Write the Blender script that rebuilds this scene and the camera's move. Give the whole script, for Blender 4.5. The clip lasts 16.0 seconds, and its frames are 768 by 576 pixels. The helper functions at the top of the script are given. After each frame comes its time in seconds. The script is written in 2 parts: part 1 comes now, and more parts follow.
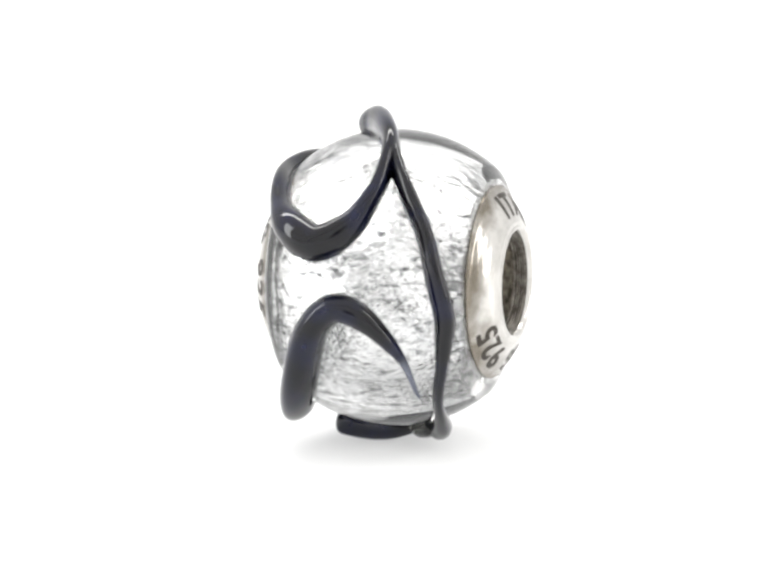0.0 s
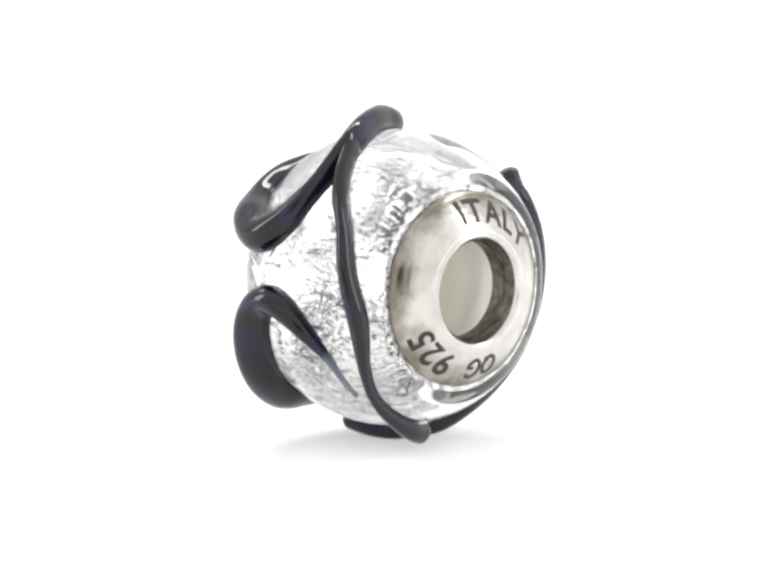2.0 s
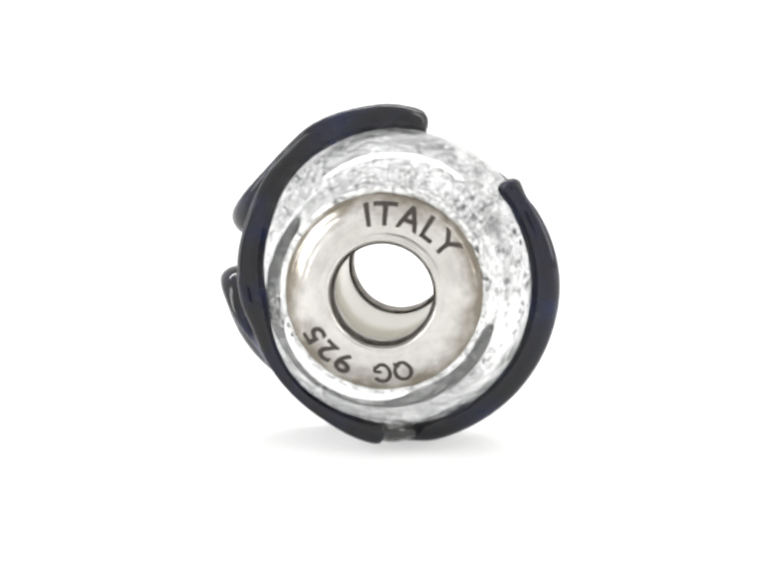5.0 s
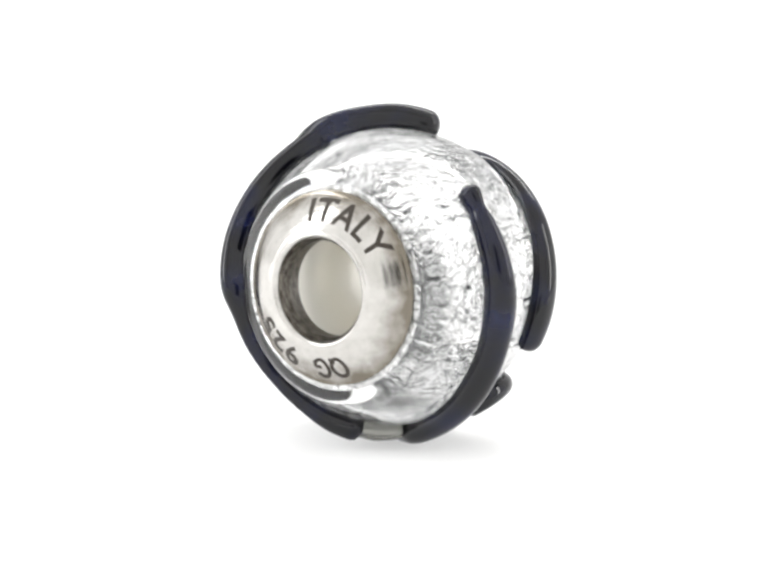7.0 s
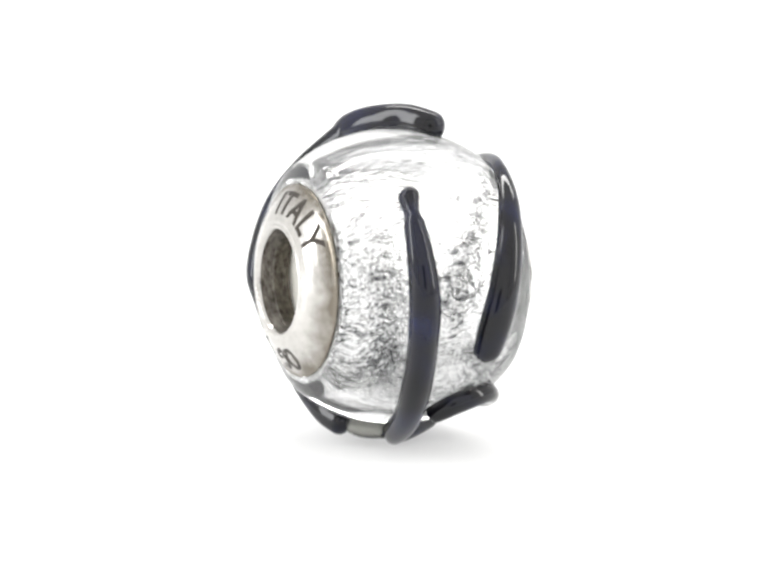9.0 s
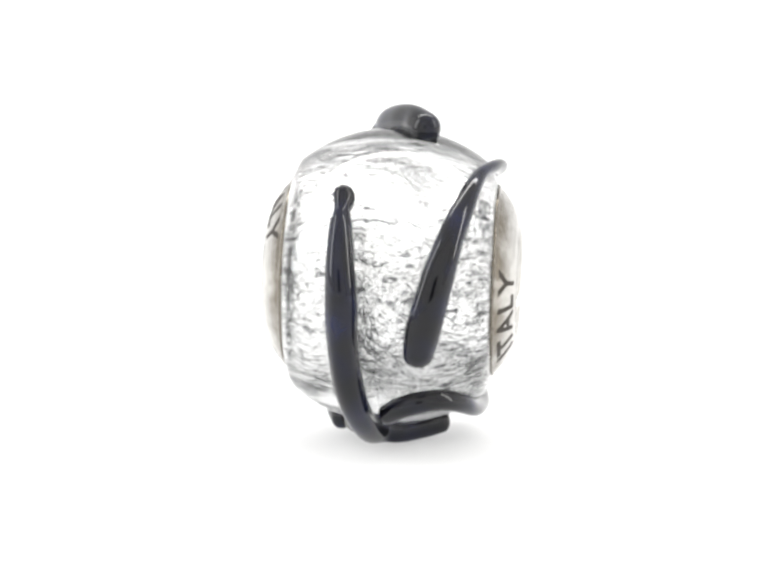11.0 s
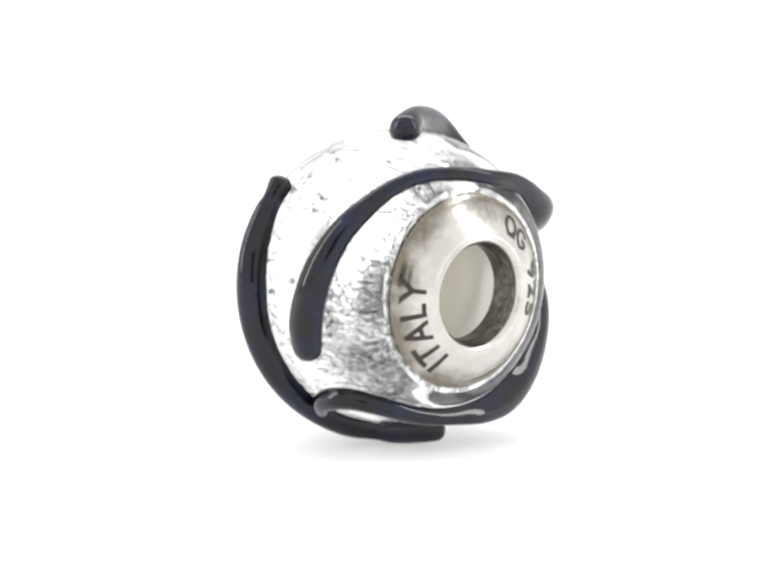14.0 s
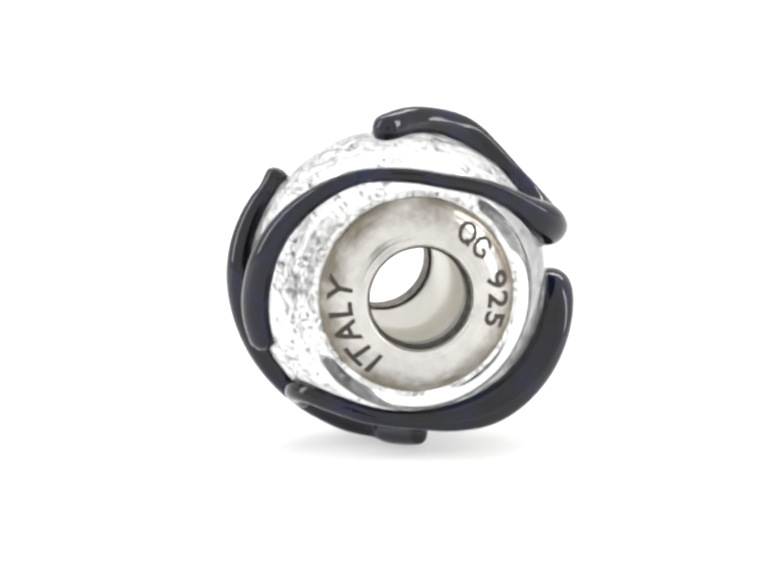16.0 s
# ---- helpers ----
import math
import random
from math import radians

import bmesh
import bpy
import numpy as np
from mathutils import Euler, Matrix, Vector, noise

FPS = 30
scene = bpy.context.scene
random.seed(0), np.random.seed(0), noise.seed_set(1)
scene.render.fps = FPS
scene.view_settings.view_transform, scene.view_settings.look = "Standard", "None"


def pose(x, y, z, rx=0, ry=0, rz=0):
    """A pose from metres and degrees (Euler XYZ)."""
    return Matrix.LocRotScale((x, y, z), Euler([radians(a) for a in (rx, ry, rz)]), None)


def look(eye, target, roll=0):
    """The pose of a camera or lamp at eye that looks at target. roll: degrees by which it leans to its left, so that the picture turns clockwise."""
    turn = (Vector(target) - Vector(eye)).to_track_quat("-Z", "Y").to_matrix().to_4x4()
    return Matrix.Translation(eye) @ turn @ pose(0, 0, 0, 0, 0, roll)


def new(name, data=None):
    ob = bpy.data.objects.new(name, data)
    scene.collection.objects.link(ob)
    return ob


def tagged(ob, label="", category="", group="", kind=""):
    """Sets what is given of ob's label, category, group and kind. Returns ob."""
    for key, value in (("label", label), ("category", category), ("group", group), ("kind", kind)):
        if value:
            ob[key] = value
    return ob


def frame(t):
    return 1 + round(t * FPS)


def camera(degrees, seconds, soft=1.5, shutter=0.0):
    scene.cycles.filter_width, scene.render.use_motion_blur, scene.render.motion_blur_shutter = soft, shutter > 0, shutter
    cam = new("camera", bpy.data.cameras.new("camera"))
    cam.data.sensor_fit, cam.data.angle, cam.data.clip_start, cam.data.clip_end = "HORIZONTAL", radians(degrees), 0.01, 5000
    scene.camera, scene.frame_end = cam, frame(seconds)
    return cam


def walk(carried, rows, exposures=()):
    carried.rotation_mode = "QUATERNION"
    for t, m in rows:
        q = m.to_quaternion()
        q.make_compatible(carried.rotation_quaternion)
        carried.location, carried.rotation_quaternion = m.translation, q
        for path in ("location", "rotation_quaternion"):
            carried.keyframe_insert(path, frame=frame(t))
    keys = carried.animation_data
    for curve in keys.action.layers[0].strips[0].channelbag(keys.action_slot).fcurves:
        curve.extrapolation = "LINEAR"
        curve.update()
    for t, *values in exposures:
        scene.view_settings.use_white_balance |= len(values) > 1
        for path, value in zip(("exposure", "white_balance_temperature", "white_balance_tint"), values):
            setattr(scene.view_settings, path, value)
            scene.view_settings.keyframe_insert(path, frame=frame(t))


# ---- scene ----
# A 14 mm glass charm bead turns on a white tabletop before a still camera.
U = 2.33e-5            # one working unit in metres (43 units to the millimetre)
GROUND = 320.0         # the turning axis's reference height above the tabletop, in units
RATE, FACING = 15.06, 4.6   # degrees a second; the time at which cap A faces the camera
ELEV, LENS, ASIDE, ROLL = 9.3, 16.0, -22.8, 0.578

cam = camera(LENS, 16.0, soft=3.0)
far = 784 / math.tan(radians(LENS / 2)) * U
aim = Vector((ASIDE * U, 0, GROUND * U))
eye = aim + far * Vector((0, -math.cos(radians(ELEV)), math.sin(radians(ELEV))))
walk(cam, [(0, look(eye, aim, ROLL)), (16, look(eye, aim, ROLL))])

# ---- light: a bright white tent with a softbox overhead ----
world = bpy.data.worlds.new("light_tent")
scene.world = world
world.use_nodes = True
world.node_tree.nodes["Background"].inputs[0].default_value = (1.0, 0.995, 0.985, 1)
world.node_tree.nodes["Background"].inputs[1].default_value = 1.31


def softbox(name, eye_at, target, wide, tall, watts, tint):
    lamp = bpy.data.lights.new(name, "AREA")
    lamp.shape, lamp.size, lamp.size_y, lamp.energy, lamp.color = "RECTANGLE", wide, tall, watts, tint
    ob = new(name, lamp)
    ob.matrix_world = look(eye_at, target)
    return ob


softbox("softbox_top", (0.0, 0.20, 0.42), (0, 0, 0), 0.62, 0.05, 1.4, (1.0, 0.99, 0.97))
softbox("softbox_left", (-0.42, -0.06, 0.22), (0, 0, 0.01), 0.10, 0.40, 0.85, (0.97, 0.985, 1.0))
softbox("softbox_right", (0.42, -0.06, 0.22), (0, 0, 0.01), 0.05, 0.40, 0.6, (1.0, 0.985, 0.96))


# ---- materials ----
def material(name, color=(0.8, 0.8, 0.8), rough=0.5, metal=0.0, **more):
    m = bpy.data.materials.new(name)
    m.use_nodes = True
    b = m.node_tree.nodes["Principled BSDF"]
    b.inputs["Base Color"].default_value = (*color, 1)
    b.inputs["Roughness"].default_value = rough
    b.inputs["Metallic"].default_value = metal
    for key, value in more.items():
        b.inputs[key.replace("_", " ")].default_value = value
    return m, m.node_tree, b


def node(tree, kind, links=None, **values):
    n = tree.nodes.new(kind)
    for key, value in values.items():
        n.inputs[key.replace("_", " ")].default_value = value
    for key, source in (links or {}).items():
        tree.links.new(source, n.inputs[key])
    return n


def ramp(tree, source, stops):
    n = tree.nodes.new("ShaderNodeValToRGB")
    e = n.color_ramp.elements
    for k, (at, c) in enumerate(stops):
        el = e[k] if k < 2 else e.new(at)
        el.position, el.color = at, (*c, 1)
    tree.links.new(source, n.inputs[0])
    return n


def stretched(tree, sx, sy, sz):
    """Object coordinates in hundreds of working units, stretched."""
    co = node(tree, "ShaderNodeTexCoord")
    k = 0.01 / U
    return node(tree, "ShaderNodeMapping", {"Vector": co.outputs["Object"]}, Scale=(sx * k, sy * k, sz * k)).outputs[0]


def glass_material():
    m, tree, b = material("clear_glass", (0.985, 0.99, 0.985), 0.0, Transmission_Weight=1.0, IOR=1.5)
    n = node(tree, "ShaderNodeTexNoise", {"Vector": stretched(tree, 1, 1, 1)}, Scale=0.9, Detail=1.0)
    bump = node(tree, "ShaderNodeBump", {"Height": n.outputs[0]}, Strength=0.12, Distance=6 * U)
    tree.links.new(bump.outputs[0], b.inputs["Normal"])
    return m


def foil_material():
    m, tree, b = material("silver_leaf", (0.95, 0.95, 0.95), 0.18, 1.0)
    v = stretched(tree, 1.0, 0.13, 1.0)
    warp = node(tree, "ShaderNodeTexNoise", {"Vector": stretched(tree, 1, 0.7, 1)}, Scale=2.6, Detail=4.0, Roughness=0.6)
    bend = node(tree, "ShaderNodeVectorMath", {0: warp.outputs[1]})
    bend.operation = "SCALE"
    bend.inputs["Scale"].default_value = 0.55
    mixed = node(tree, "ShaderNodeVectorMath", {0: v, 1: bend.outputs[0]})
    lines = node(tree, "ShaderNodeTexNoise", {"Vector": mixed.outputs[0]}, Scale=9.0, Detail=2.6, Roughness=0.6)
    specks = node(tree, "ShaderNodeTexNoise", {"Vector": stretched(tree, 1, 0.45, 1)}, Scale=8.5, Detail=2.6, Roughness=0.6)
    patches = node(tree, "ShaderNodeTexNoise", {"Vector": stretched(tree, 1, 0.8, 1)}, Scale=0.9, Detail=3.0)
    # dark flecks: gaps in the leaf, and dark reflections painted into its colour
    fleck_lines = ramp(tree, lines.outputs[0], [(0.36, (0.14, 0.14, 0.15)), (0.43, (0.97, 0.97, 0.97))])
    fleck_specks = ramp(tree, specks.outputs[0], [(0.36, (0.14, 0.14, 0.15)), (0.43, (0.97, 0.97, 0.97))])
    where = ramp(tree, patches.outputs[0], [(0.42, (0.1, 0.1, 0.1)), (0.58, (0.9, 0.9, 0.9))])
    mix = node(tree, "ShaderNodeMix")
    mix.data_type = "RGBA"
    for key, source in ((0, where), (6, fleck_lines), (7, fleck_specks)):
        tree.links.new(source.outputs[0], mix.inputs[key])
    # some stretches of the leaf lie smooth, others are crumpled
    calm = node(tree, "ShaderNodeTexNoise", {"Vector": stretched(tree, 1, 0.6, 1)}, Scale=1.5, Detail=4.0, Roughness=0.6)
    rough = ramp(tree, calm.outputs[0], [(0.36, (0.42, 0.42, 0.42)), (0.55, (1, 1, 1))])
    flecked = node(tree, "ShaderNodeMix")
    flecked.data_type = "RGBA"
    tree.links.new(rough.outputs[0], flecked.inputs[0])
    tree.links.new(mix.outputs[2], flecked.inputs[7])
    flecked.inputs[6].default_value = (0.97, 0.97, 0.97, 1)
    tree.links.new(flecked.outputs[2], b.inputs["Base Color"])
    both = node(tree, "ShaderNodeMath", {0: lines.outputs[0], 1: specks.outputs[0]})
    deep = node(tree, "ShaderNodeMath", {0: both.outputs[0], 1: rough.outputs[0]})
    deep.operation = "MULTIPLY"
    bump = node(tree, "ShaderNodeBump", {"Height": deep.outputs[0]}, Strength=1.0, Distance=4.1 * U)
    tree.links.new(bump.outputs[0], b.inputs["Normal"])
    return m


def silver_material():
    m, tree, b = material("sterling_silver", (0.86, 0.84, 0.81), 0.2, 1.0)
    n = node(tree, "ShaderNodeTexNoise", {"Vector": stretched(tree, 1, 1, 1)}, Scale=2.4, Detail=6.0, Roughness=0.65)
    c = ramp(tree, n.outputs[0], [(0.30, (0.51, 0.495, 0.47)), (0.58, (0.60, 0.586, 0.56))])
    # brown patina towards the rim in uneven patches; its dark reflection is painted in too
    flat = node(tree, "ShaderNodeVectorMath", {0: stretched(tree, 1, 0, 1)})
    flat.operation = "LENGTH"
    patch = node(tree, "ShaderNodeTexNoise", {"Vector": stretched(tree, 1, 1, 1)}, Scale=1.3, Detail=3.5, Roughness=0.6)
    rim = node(tree, "ShaderNodeMath", {0: patch.outputs[0], 1: flat.outputs["Value"]})
    depth = node(tree, "ShaderNodeMath", {0: rim.outputs[0]})
    depth.operation = "MULTIPLY_ADD"
    depth.inputs[1].default_value, depth.inputs[2].default_value = 2.5, -5.0
    rim_tone = ramp(tree, depth.outputs[0], [(0.0, (0, 0, 0)), (1.0, (1, 1, 1))])
    toned = node(tree, "ShaderNodeMix")
    toned.data_type = "RGBA"
    tree.links.new(rim_tone.outputs[0], toned.inputs[0])
    tree.links.new(c.outputs[0], toned.inputs[6])
    toned.inputs[7].default_value = (0.20, 0.178, 0.145, 1)
    tree.links.new(toned.outputs[2], b.inputs["Base Color"])
    r = ramp(tree, n.outputs[0], [(0.3, (0.26, 0.26, 0.26)), (0.7, (0.13, 0.13, 0.13))])
    tree.links.new(r.outputs[0], b.inputs["Roughness"])
    fine = node(tree, "ShaderNodeTexNoise", {"Vector": stretched(tree, 1, 1, 1)}, Scale=7.0, Detail=3.0)
    wave = node(tree, "ShaderNodeTexWave", {"Vector": stretched(tree, 1, 1, 1)}, Scale=2.2, Distortion=1.2, Detail=2.0)
    wave.wave_type, wave.rings_direction = "RINGS", "Y"
    high = node(tree, "ShaderNodeMath", {0: fine.outputs[0], 1: wave.outputs[1]})
    bump = node(tree, "ShaderNodeBump", {"Height": high.outputs[0]}, Strength=0.10, Distance=2.5 * U)
    tree.links.new(bump.outputs[0], b.inputs["Normal"])
    return m


def reflector_material():
    m, tree, b = material("dull_silver", (0.8, 0.79, 0.76), 0.34, 1.0)
    n = node(tree, "ShaderNodeTexNoise", {"Vector": stretched(tree, 1, 1, 1)}, Scale=3.0, Detail=4.0, Roughness=0.7)
    c = ramp(tree, n.outputs[0], [(0.36, (0.40, 0.40, 0.385)), (0.62, (0.86, 0.86, 0.84))])
    tree.links.new(c.outputs[0], b.inputs["Base Color"])
    bump = node(tree, "ShaderNodeBump", {"Height": n.outputs[0]}, Strength=0.9, Distance=8 * U)
    tree.links.new(bump.outputs[0], b.inputs["Normal"])
    return m


def dark_silver_material():
    # darker, brown-mottled silver for the collar inside the hole
    m, tree, b = material("dark_silver", (0.14, 0.128, 0.112), 0.34, 1.0)
    n = node(tree, "ShaderNodeTexNoise", {"Vector": stretched(tree, 1, 2, 1)}, Scale=5.0, Detail=5.0, Roughness=0.7)
    c = ramp(tree, n.outputs[0], [(0.35, (0.06, 0.054, 0.046)), (0.65, (0.24, 0.22, 0.195))])
    tree.links.new(c.outputs[0], b.inputs["Base Color"])
    bump = node(tree, "ShaderNodeBump", {"Height": n.outputs[0]}, Strength=0.4, Distance=2 * U)
    tree.links.new(bump.outputs[0], b.inputs["Normal"])
    return m


def trail_material():
    m, tree, b = material("navy_black_glass", (0.003, 0.003, 0.004), 0.03, IOR=1.45)
    # drawn-out tails are thin enough to let light through
    thin = node(tree, "ShaderNodeAttribute")
    thin.attribute_name = "thinness"
    tree.links.new(thin.outputs["Fac"], b.inputs["Transmission Weight"])
    n = node(tree, "ShaderNodeTexNoise", {"Vector": stretched(tree, 1, 1, 1)}, Scale=1.3, Detail=3.0)
    c = ramp(tree, n.outputs[0], [(0.44, (0.002, 0.002, 0.004)), (0.78, (0.006, 0.009, 0.040))])
    tint = node(tree, "ShaderNodeMix")
    tint.data_type = "RGBA"
    tree.links.new(thin.outputs["Fac"], tint.inputs[0])
    tree.links.new(c.outputs[0], tint.inputs[6])
    tint.inputs[7].default_value = (0.42, 0.45, 0.58, 1)
    tree.links.new(tint.outputs[2], b.inputs["Base Color"])
    bump = node(tree, "ShaderNodeBump", {"Height": n.outputs[0]}, Strength=0.09, Distance=6 * U)
    tree.links.new(bump.outputs[0], b.inputs["Normal"])
    return m


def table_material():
    # opal acrylic; emission is added here to lift the shadow and the bead's underside
    m, tree, b = material("white_acrylic_glow", (0.58, 0.58, 0.58), 0.45, Emission_Color=(1.0, 1.0, 1.0, 1), Emission_Strength=0.4)
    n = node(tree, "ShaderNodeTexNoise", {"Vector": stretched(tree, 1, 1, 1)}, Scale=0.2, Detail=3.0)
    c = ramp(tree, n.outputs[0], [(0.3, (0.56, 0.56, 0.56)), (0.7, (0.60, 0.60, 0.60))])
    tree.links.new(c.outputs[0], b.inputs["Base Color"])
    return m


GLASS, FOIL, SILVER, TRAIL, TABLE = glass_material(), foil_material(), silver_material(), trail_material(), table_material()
DARK_SILVER = dark_silver_material()
BORE = material("pale_lining", (0.95, 0.93, 0.87), 0.45, 0.7)[0]
# clear dab; the dark trails seen through it are put into its tint
DAB_GLASS = material("dark_tinted_glass", (0.22, 0.22, 0.20), 0.08, Transmission_Weight=1.0, IOR=1.5)[0]
WHITE_MATTE = material("white_matte", (0.85, 0.85, 0.84), 0.9)[0]
REFLECTOR = reflector_material()
DARK = material("dark_matte", (0.03, 0.03, 0.032), 0.9)[0]
STAMP = material("blackened_stamping", (0.05, 0.042, 0.035), 0.5, 0.6)[0]


# ---- mesh helpers ----
def part(name, bm, mat, parent=None, label="", smooth=True):
    me = bpy.data.meshes.new(name)
    bmesh.ops.recalc_face_normals(bm, faces=bm.faces[:])
    bm.to_mesh(me)
    bm.free()
    me.materials.append(mat)
    for p in me.polygons:
        p.use_smooth = smooth
    ob = new(name, me)
    ob.parent = parent
    return tagged(ob, label)


def spline(points, step):
    """A smooth run (Catmull-Rom) through control points."""
    p = [np.array(q, float) for q in points]
    p = [2 * p[0] - p[1]] + p + [2 * p[-1] - p[-2]]
    out = []
    for a, b, c, d in zip(p, p[1:], p[2:], p[3:]):
        for k in range(step):
            t = k / step
            out.append(0.5 * (2 * b + (c - a) * t + (2 * a - 5 * b + 4 * c - d) * t * t + (3 * b - a - 3 * c + d) * t ** 3))
    out.append(p[-2])
    return out


def turned(profile, count=128, closed=False):
    """A surface of revolution about the bead's axis (local y) from (radius, height along it)."""
    bm = bmesh.new()
    rings = []
    for r, h in profile:
        rings.append([bm.verts.new((r * math.cos(a) * U, h * U, r * math.sin(a) * U))
                      for a in (2 * math.pi * k / count for k in range(count))])
    pairs = list(zip(rings, rings[1:])) + ([(rings[-1], rings[0])] if closed else [])
    for a, b in pairs:
        for k in range(count):
            bm.faces.new((a[k], a[(k + 1) % count], b[(k + 1) % count], b[k]))
    return bm


# ---- the setting: a white tabletop that sweeps up into the backdrop ----
def tabletop():
    bm = bmesh.new()
    run = [(-0.6, 0.0), (0.45, 0.0)]
    run += [(0.45 + 0.25 * math.sin(a), 0.25 - 0.25 * math.cos(a)) for a in (math.pi / 2 * k / 24 for k in range(1, 25))]
    run += [(0.70, 0.9)]
    rows = [[bm.verts.new((x, y, z)) for x in (-0.9, 0.9)] for y, z in run]
    under = [[bm.verts.new((x, y + (0.004 if z > 0.1 else 0), z - 0.004)) for x in (-0.9, 0.9)] for y, z in run]
    for a, b in zip(rows, rows[1:]):
        bm.faces.new((a[0], a[1], b[1], b[0]))
    for a, b in zip(under, under[1:]):
        bm.faces.new((a[1], a[0], b[0], b[1]))
    for a, b, c, d in ((rows[0][0], rows[0][1], under[0][1], under[0][0]), (rows[-1][1], rows[-1][0], under[-1][0], under[-1][1])):
        bm.faces.new((a, b, c, d))
    # the added glow covers tabletop and backdrop alike
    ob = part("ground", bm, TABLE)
    return tagged(ob, "seamless opal-white tabletop with added glow, sweeping up into a white backdrop", "tabletop", kind="structure")


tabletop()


def reflection_walls():
    """Unseen walls added behind the camera to shape reflections: white with an opening, dark behind it."""
    bm = bmesh.new()
    for x, z, wide, tall in ((-0.26, 0.281, 0.40, 0.56), (0.26, 0.281, 0.40, 0.56), (0, 0.36, 0.12, 0.40), (0, 0.013, 0.12, 0.024)):
        bmesh.ops.create_cube(bm, size=1, matrix=Matrix.Translation((x, -0.42, z)) @ Matrix.Diagonal((wide, 0.01, tall, 1)))
    tagged(part("unseen_wall_white", bm, WHITE_MATTE, smooth=False), "unseen white wall with an opening, added behind the camera for reflections", "wall", kind="structure")
    bm = bmesh.new()
    bmesh.ops.create_cube(bm, size=1, matrix=Matrix.Translation((0, -0.56, 0.303)) @ Matrix.Diagonal((0.7, 0.01, 0.6, 1)))
    return tagged(part("unseen_wall_dark", bm, DARK, smooth=False), "unseen dark wall behind the opening, added for dark reflections", "wall", kind="structure")


reflection_walls()


# ---- the bead ----
R = 303.0              # the glass is a ball of this radius, cut flat at both ends
END = 190.0
DOME = [(r, 208 + 48.5 * (1 - ((r - 107) / 88) ** 1.73)) for r in np.linspace(190, 119, 12)]
CAP = [(150, 207), (193, 207), (195, 209), (194.5, 212), (192, 212.5)] + DOME
CAP += [(117.5, 254.9), (115.5, 255.1), (113, 257.3), (109.5, 257.7), (105.5, 255), (102.5, 248.5)]
COLLAR = [(102.5, 248.5), (101.5, 245)]
for k in range(4):     # fine turned grooves inside the mouth
    COLLAR += [(101.5, 244.5 - 5 * k), (98.8, 243.5 - 5 * k), (98.8, 241.5 - 5 * k), (101.5, 240.5 - 5 * k)]
COLLAR += [(98.5, 223), (97, 221), (98, 219), (98, 189), (99, 187), (102, 186.5), (104, 189)]


def cap_height(r):
    run = DOME[::-1]
    return float(np.interp(r, [p[0] for p in run], [p[1] for p in run]))


def arc(r0, steps):
    """The ball's outline from one cut end to the other."""
    a = math.asin(END / r0)
    return [(r0 * math.cos(t), r0 * math.sin(t)) for t in np.linspace(-a, a, steps)]


def trail(points, parent, label=""):
    """A rope of dark glass laid on the ball: (degrees round the axis, height along it, width, how proud it stands)."""
    run = spline(points, 8)

    def place(q):
        rho = math.sqrt(max(R * R - q[1] * q[1], 1))
        return Vector((rho * math.cos(radians(q[0])), q[1], rho * math.sin(radians(q[0]))))
    centres = [place(q) for q in run]
    bm = bmesh.new()
    fine = bm.verts.layers.float.new("thinness")
    rings = []

    def ring(c, along, q, scale, shift):
        up = c.normalized()
        side = up.cross(along).normalized()
        fore = side.cross(up)
        w, tall = max(q[2], 3) * 0.5 * scale, max(q[3], 3)
        at = c + fore * shift + up * tall * 0.3
        # drawn by hand: the rope swells a little and carries faint ridges along it
        swell = 1 + 0.015 * math.sin(q[0] * 0.21 + q[1] * 0.05)
        lean = q[0] * 0.03
        rings.append([bm.verts.new((at + (side * w * swell * math.cos(a) + up * tall * 0.7 * scale * math.sin(a)) * (1 + 0.007 * math.sin(5 * a + lean))) * U)
                      for a in (2 * math.pi * k / 32 for k in range(32))])
        for v in rings[-1]:
            v[fine] = min(max((21 - q[2]) / 13, 0.0), 0.8)
    last = len(run) - 1
    for k, (c, q) in enumerate(zip(centres, run)):
        along = (centres[min(k + 1, last)] - centres[max(k - 1, 0)]).normalized()
        if k == 0:
            for j in (85, 65, 45, 22):
                ring(c, along, q, math.cos(radians(j)), -math.sin(radians(j)) * q[2] * 0.45)
        ring(c, along, q, 1, 0)
        if k == last:
            for j in (22, 45, 65, 85):
                ring(c, along, q, math.cos(radians(j)), math.sin(radians(j)) * q[2] * 0.45)
    for a, b in zip(rings, rings[1:]):
        for k in range(32):
            bm.faces.new((a[k], a[(k + 1) % 32], b[(k + 1) % 32], b[k]))
    bm.faces.new(rings[0])
    bm.faces.new(rings[-1][::-1])
    return part("glass_trail", bm, TRAIL, parent, label)


def word_mesh(text, tall):
    curve = bpy.data.curves.new("word", "FONT")
    curve.body, curve.size, curve.align_x, curve.space_character = text, tall, "CENTER", 1.12
    curve.extrude, curve.resolution_u, curve.offset = 0.05, 4, 1.2
    ob = new("word", curve)
    me = bpy.data.meshes.new_from_object(ob.evaluated_get(bpy.context.evaluated_depsgraph_get()))
    bpy.data.objects.remove(ob)
    bpy.data.curves.remove(curve)
    return me


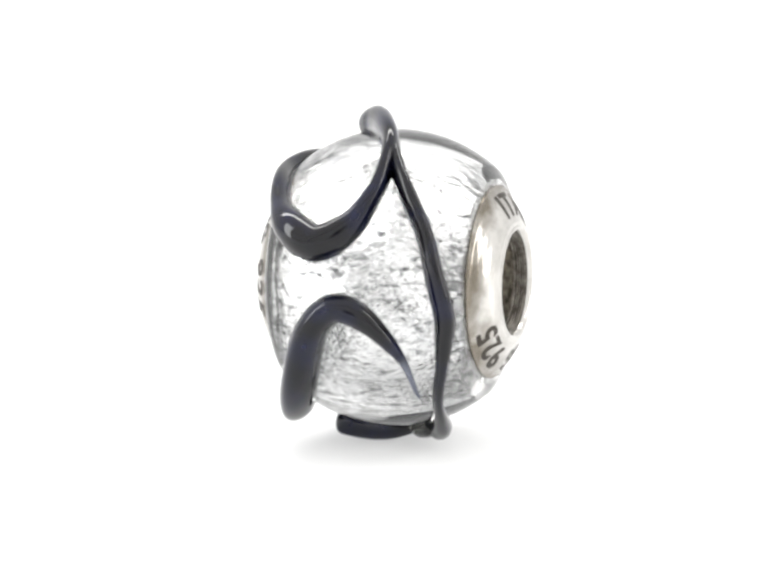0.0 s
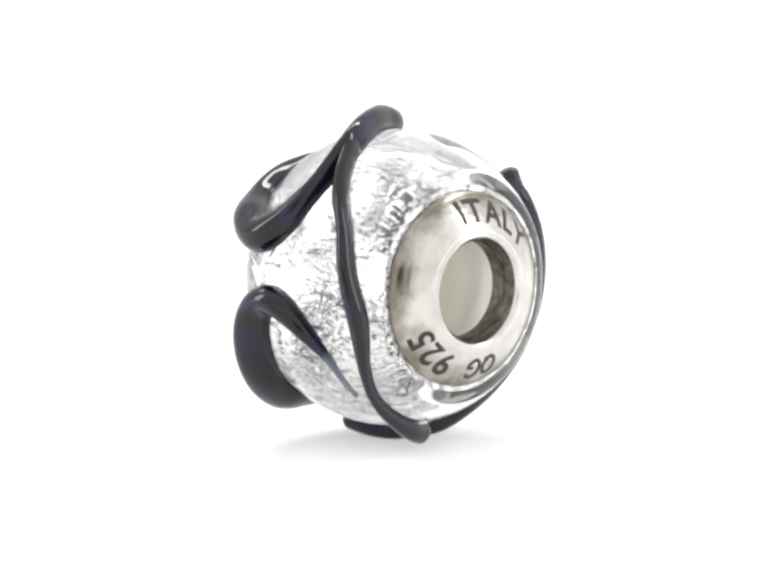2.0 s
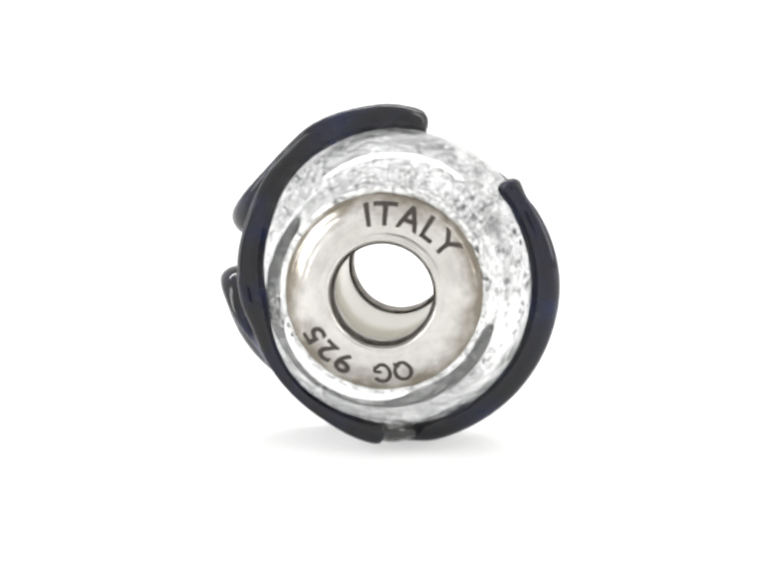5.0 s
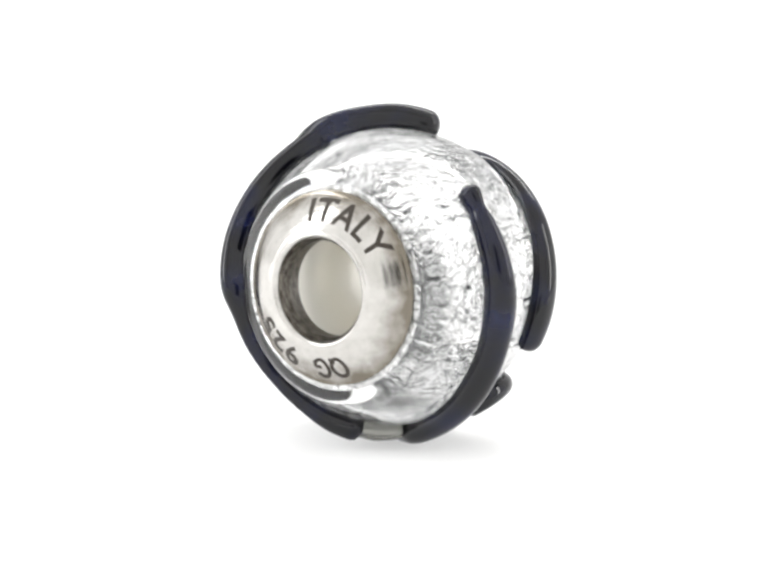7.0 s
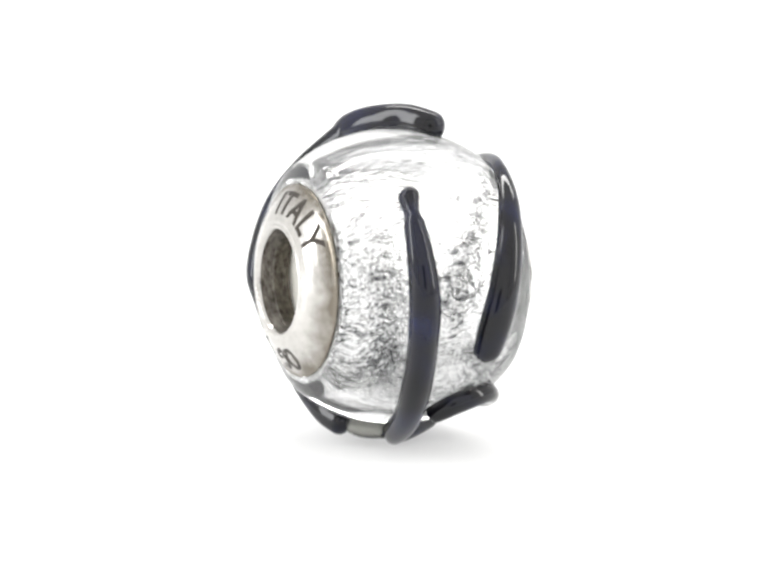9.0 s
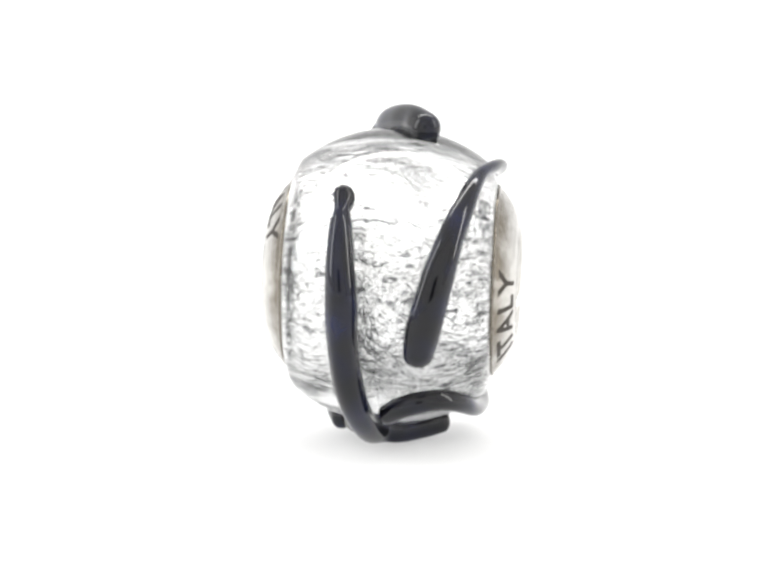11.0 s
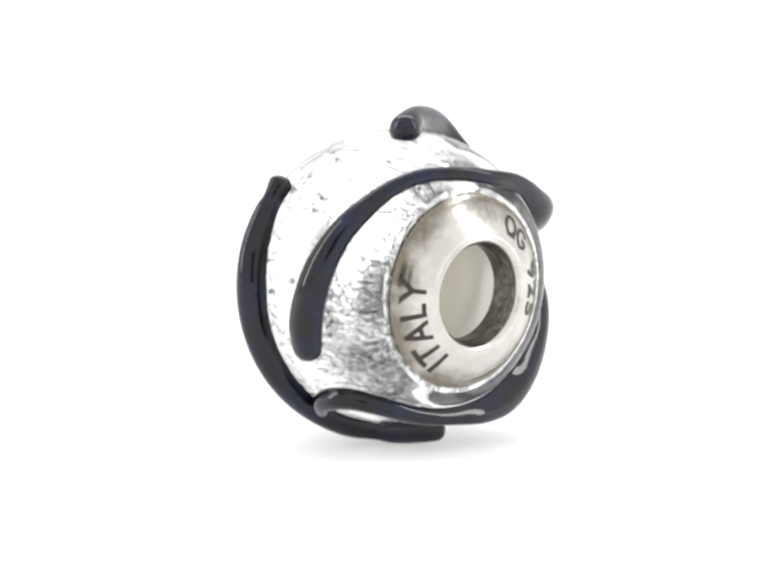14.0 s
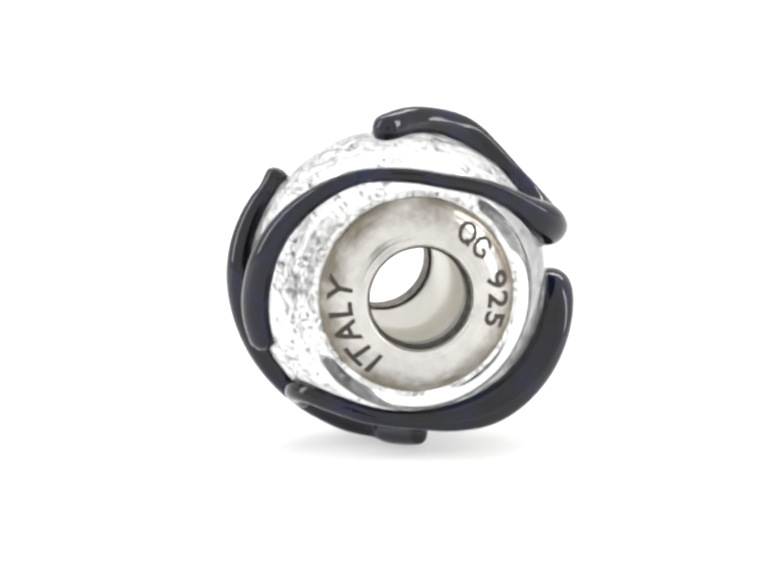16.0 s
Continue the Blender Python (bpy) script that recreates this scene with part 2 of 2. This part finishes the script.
def bent(bm, side, middle, radius):
    """Bend flat lettering (x along the line, y up, z out) round a cap's face."""
    for v in bm.verts:
        r = radius + v.co.y
        turn = radians(middle) + side * v.co.x / radius
        h = cap_height(r) + (0.9 if v.co.z > 0 else -1.5)
        v.co = Vector((r * math.cos(turn), side * h, r * math.sin(turn))) * U


def stamped(text, tall, side, middle, radius, parent):
    bm = bmesh.new()
    me = word_mesh(text, tall)
    bm.from_mesh(me)
    bpy.data.meshes.remove(me)
    bmesh.ops.subdivide_edges(bm, edges=[e for e in bm.edges if e.calc_length() > tall * 0.3], cuts=3)
    bmesh.ops.triangulate(bm, faces=bm.faces[:])
    bent(bm, side, middle, radius)
    return part("stamped_lettering", bm, STAMP, parent, "blackened letters stamped into the silver", smooth=False)


def maker_mark(side, middle, radius, parent):
    """Two rounded ring shapes, one with a foot and one open."""
    bm = bmesh.new()
    for x, start, stop in ((-17, 0, 360), (19, 40, 330)):
        n = 28
        cols = []
        for k in range(n + 1):
            a = radians(start + (stop - start) * k / n)
            cols.append([bm.verts.new((x + (13.5 + o) * math.cos(a), 21 + (18.5 + o) * math.sin(a), z))
                         for o, z in ((-3.4, -1), (-3.4, 1), (3.4, 1), (3.4, -1))])
        for a, b in zip(cols, cols[1:]):
            for k in range(4):
                bm.faces.new((a[k], a[(k + 1) % 4], b[(k + 1) % 4], b[k]))
    for x0, y0, x1, y1 in ((-13, 11, -3, 1), (20, 19, 33, 19), (32, 19, 32, 7)):
        way = Vector((x1 - x0, y1 - y0)).normalized() * 3
        nor = Vector((-way.y, way.x))
        flat = [Vector((x0, y0)) + nor, Vector((x0, y0)) - nor, Vector((x1, y1)) - nor, Vector((x1, y1)) + nor]
        low, high = ([bm.verts.new((p.x, p.y, z)) for p in flat] for z in (-1, 1))
        bm.faces.new(high)
        for k in range(4):
            bm.faces.new((low[k], low[(k + 1) % 4], high[(k + 1) % 4], high[k]))
    bent(bm, side, middle, radius)
    return part("stamped_mark", bm, STAMP, parent, "two blackened ring shapes stamped into the silver", smooth=False)


def charm_bead():
    bead = new("charm_bead")
    tagged(bead, "clear silver-foiled glass charm bead with navy-black trails on a white tabletop", "bead")
    shell = arc(R, 72)
    lip = [(233, 193), (226, 197.4), (216, 202.2), (206, 205.8), (198, 208), (193, 208.3), (189, 206.6), (114, 205)]
    body = [(r, -h) for r, h in lip[::-1]] + shell + lip
    part("glass_body", turned(body, 160, True), GLASS, bead, "clear thick glass with a polished surface")
    leaf = [(187 * math.sqrt(1 - (h / 300) ** 2), h) for h in np.linspace(-180, 180, 48)]
    flare = [(152, 187), (158, 193), (168, 198), (182, 201.5), (196, 202.5), (206, 201)]
    leaf = [(r, -h) for r, h in flare[::-1]] + leaf + flare   # it flares out under the caps, a shape added to brighten the gap there
    leaf = turned(leaf, 160)
    for v in leaf.verts:               # the leaf ends further from the caps on one side, in a ragged edge
        if abs(v.co.y) > 192 * U:
            continue
        a = math.atan2(v.co.z, v.co.x)
        v.co.y *= 0.992 - 0.05 * (0.5 + 0.5 * math.cos(a - radians(190))) ** 2 + 0.006 * math.sin(9 * a) + 0.004 * math.sin(23 * a + 1)
    part("silver_leaf", leaf, FOIL, bead, "crinkled silver leaf inside the glass")
    for side, italy, mark, number in ((-1, 68, -82, -133), (1, -22, 134, 183)):
        cap = part("end_cap", turned([(r, side * h) for r, h in CAP], 128), SILVER, bead,
                   "domed sterling silver end cap round the hole, slightly tarnished, rim reflection painted dark")
        # added reflecting disc, brightens the unlit gap between cap and glass
        part("gap_reflector", turned([(r, side * h) for r, h in ((116, 202), (170, 203.5), (186, 204.6), (191, 206.6), (190, 205.8), (186, 203.8), (170, 202.6), (116, 201))], 96, True), REFLECTOR, cap,
             "dull silver disc added to brighten the gap under the cap")
        part("collar", turned([(r, side * h) for r, h in COLLAR], 128), DARK_SILVER, cap, "darker silver collar inside the hole")
        stamped("ITALY", 62, side, italy, 137, cap)
        stamped("925", 62, side, number, 138, cap)
        maker_mark(side, mark, 137, cap)
    part("core_tube", turned([(112, -204), (112, 204), (105, 204), (105, -204)], 96, True), BORE, bead, "pale grey lining of the hole")
    trail([(-20, 71, 62, 39), (-10, 80, 70, 42), (3, 96, 68, 41), (22, 120, 56, 37), (42, 148, 42, 30), (62, 170, 30, 24),
           (82, 194, 26, 24), (104, 203, 26, 26), (124, 185, 30, 32), (142, 155, 42, 42), (154, 112, 72, 61), (160, 55, 76, 59),
           (153, -5, 54, 46), (141, -35, 36, 38), (130, -44, 33, 42), (117, -38, 38, 53), (102, -2, 44, 50), (92, 28, 48, 50),
           (87, 44, 58, 48), (83, 57, 62, 46)], bead, "navy-black glass trail looping over the top")
    trail([(118, -44, 30, 44), (128, -68, 32, 40), (139, -99, 34, 42), (153, -138, 33, 45), (169, -160, 37, 48), (186, -177, 42, 46),
           (199, -175, 35, 32), (213, -163, 25, 28), (230, -143, 22, 25), (246, -128, 29, 29), (258, -112, 42, 38), (266, -94, 50, 42)], bead, "thin navy-black glass trail beside the cap")
    trail([(226, -113, 8, 8), (207, -104, 16, 14), (194, -74, 34, 31), (185, -28, 52, 45), (183, 22, 58, 55), (192, 66, 62, 63),
           (212, 104, 66, 69), (234, 140, 62, 66), (252, 166, 44, 50), (269, 175, 30, 34), (286, 169, 34, 30), (302, 152, 38, 30),
           (312, 120, 42, 32), (315, 80, 46, 34), (313, 38, 46, 34), (308, 10, 38, 32)], bead, "hooked navy-black glass trail round the lower side")
    trail([(39, -79, 45, 42), (33, -81, 32, 36), (28, -81, 42, 40), (14, -78, 56, 47), (0, -73, 63, 50), (-15, -70, 61, 49),
           (-36, -60, 60, 46), (-60, -40, 54, 42), (-74, -26, 46, 42), (-82, -6, 30, 38), (-86, 18, 44, 41), (-91, 55, 52, 42), (-95, 98, 44, 44)], bead, "navy-black glass trail with a round bead at its end")
    foot = trail([(266, -80, 50, 30), (271, -58, 62, 34), (277, -34, 50, 30)], bead, "small clear glass dab under the bead, trails seen through it tinted in")
    foot.name = "glass_dab"
    foot.data.materials[0] = DAB_GLASS
    return bead


bead = charm_bead()
OFFSET = Vector((-6, -4, 24)) * U      # the bead's middle from the turning axis
LEAN = pose(0, 0, 0, -1.0, 0, 1.6)      # its axis lies a little off level


def motions():
    rows = []
    for k in range(33):
        t = k / 2
        turn = Matrix.Rotation(radians(-RATE * (t - FACING)), 4, "Z")
        rows.append((t, Matrix.Translation((0, 0, GROUND * U)) @ turn @ Matrix.Translation(OFFSET) @ LEAN))
    walk(bead, rows)


motions()
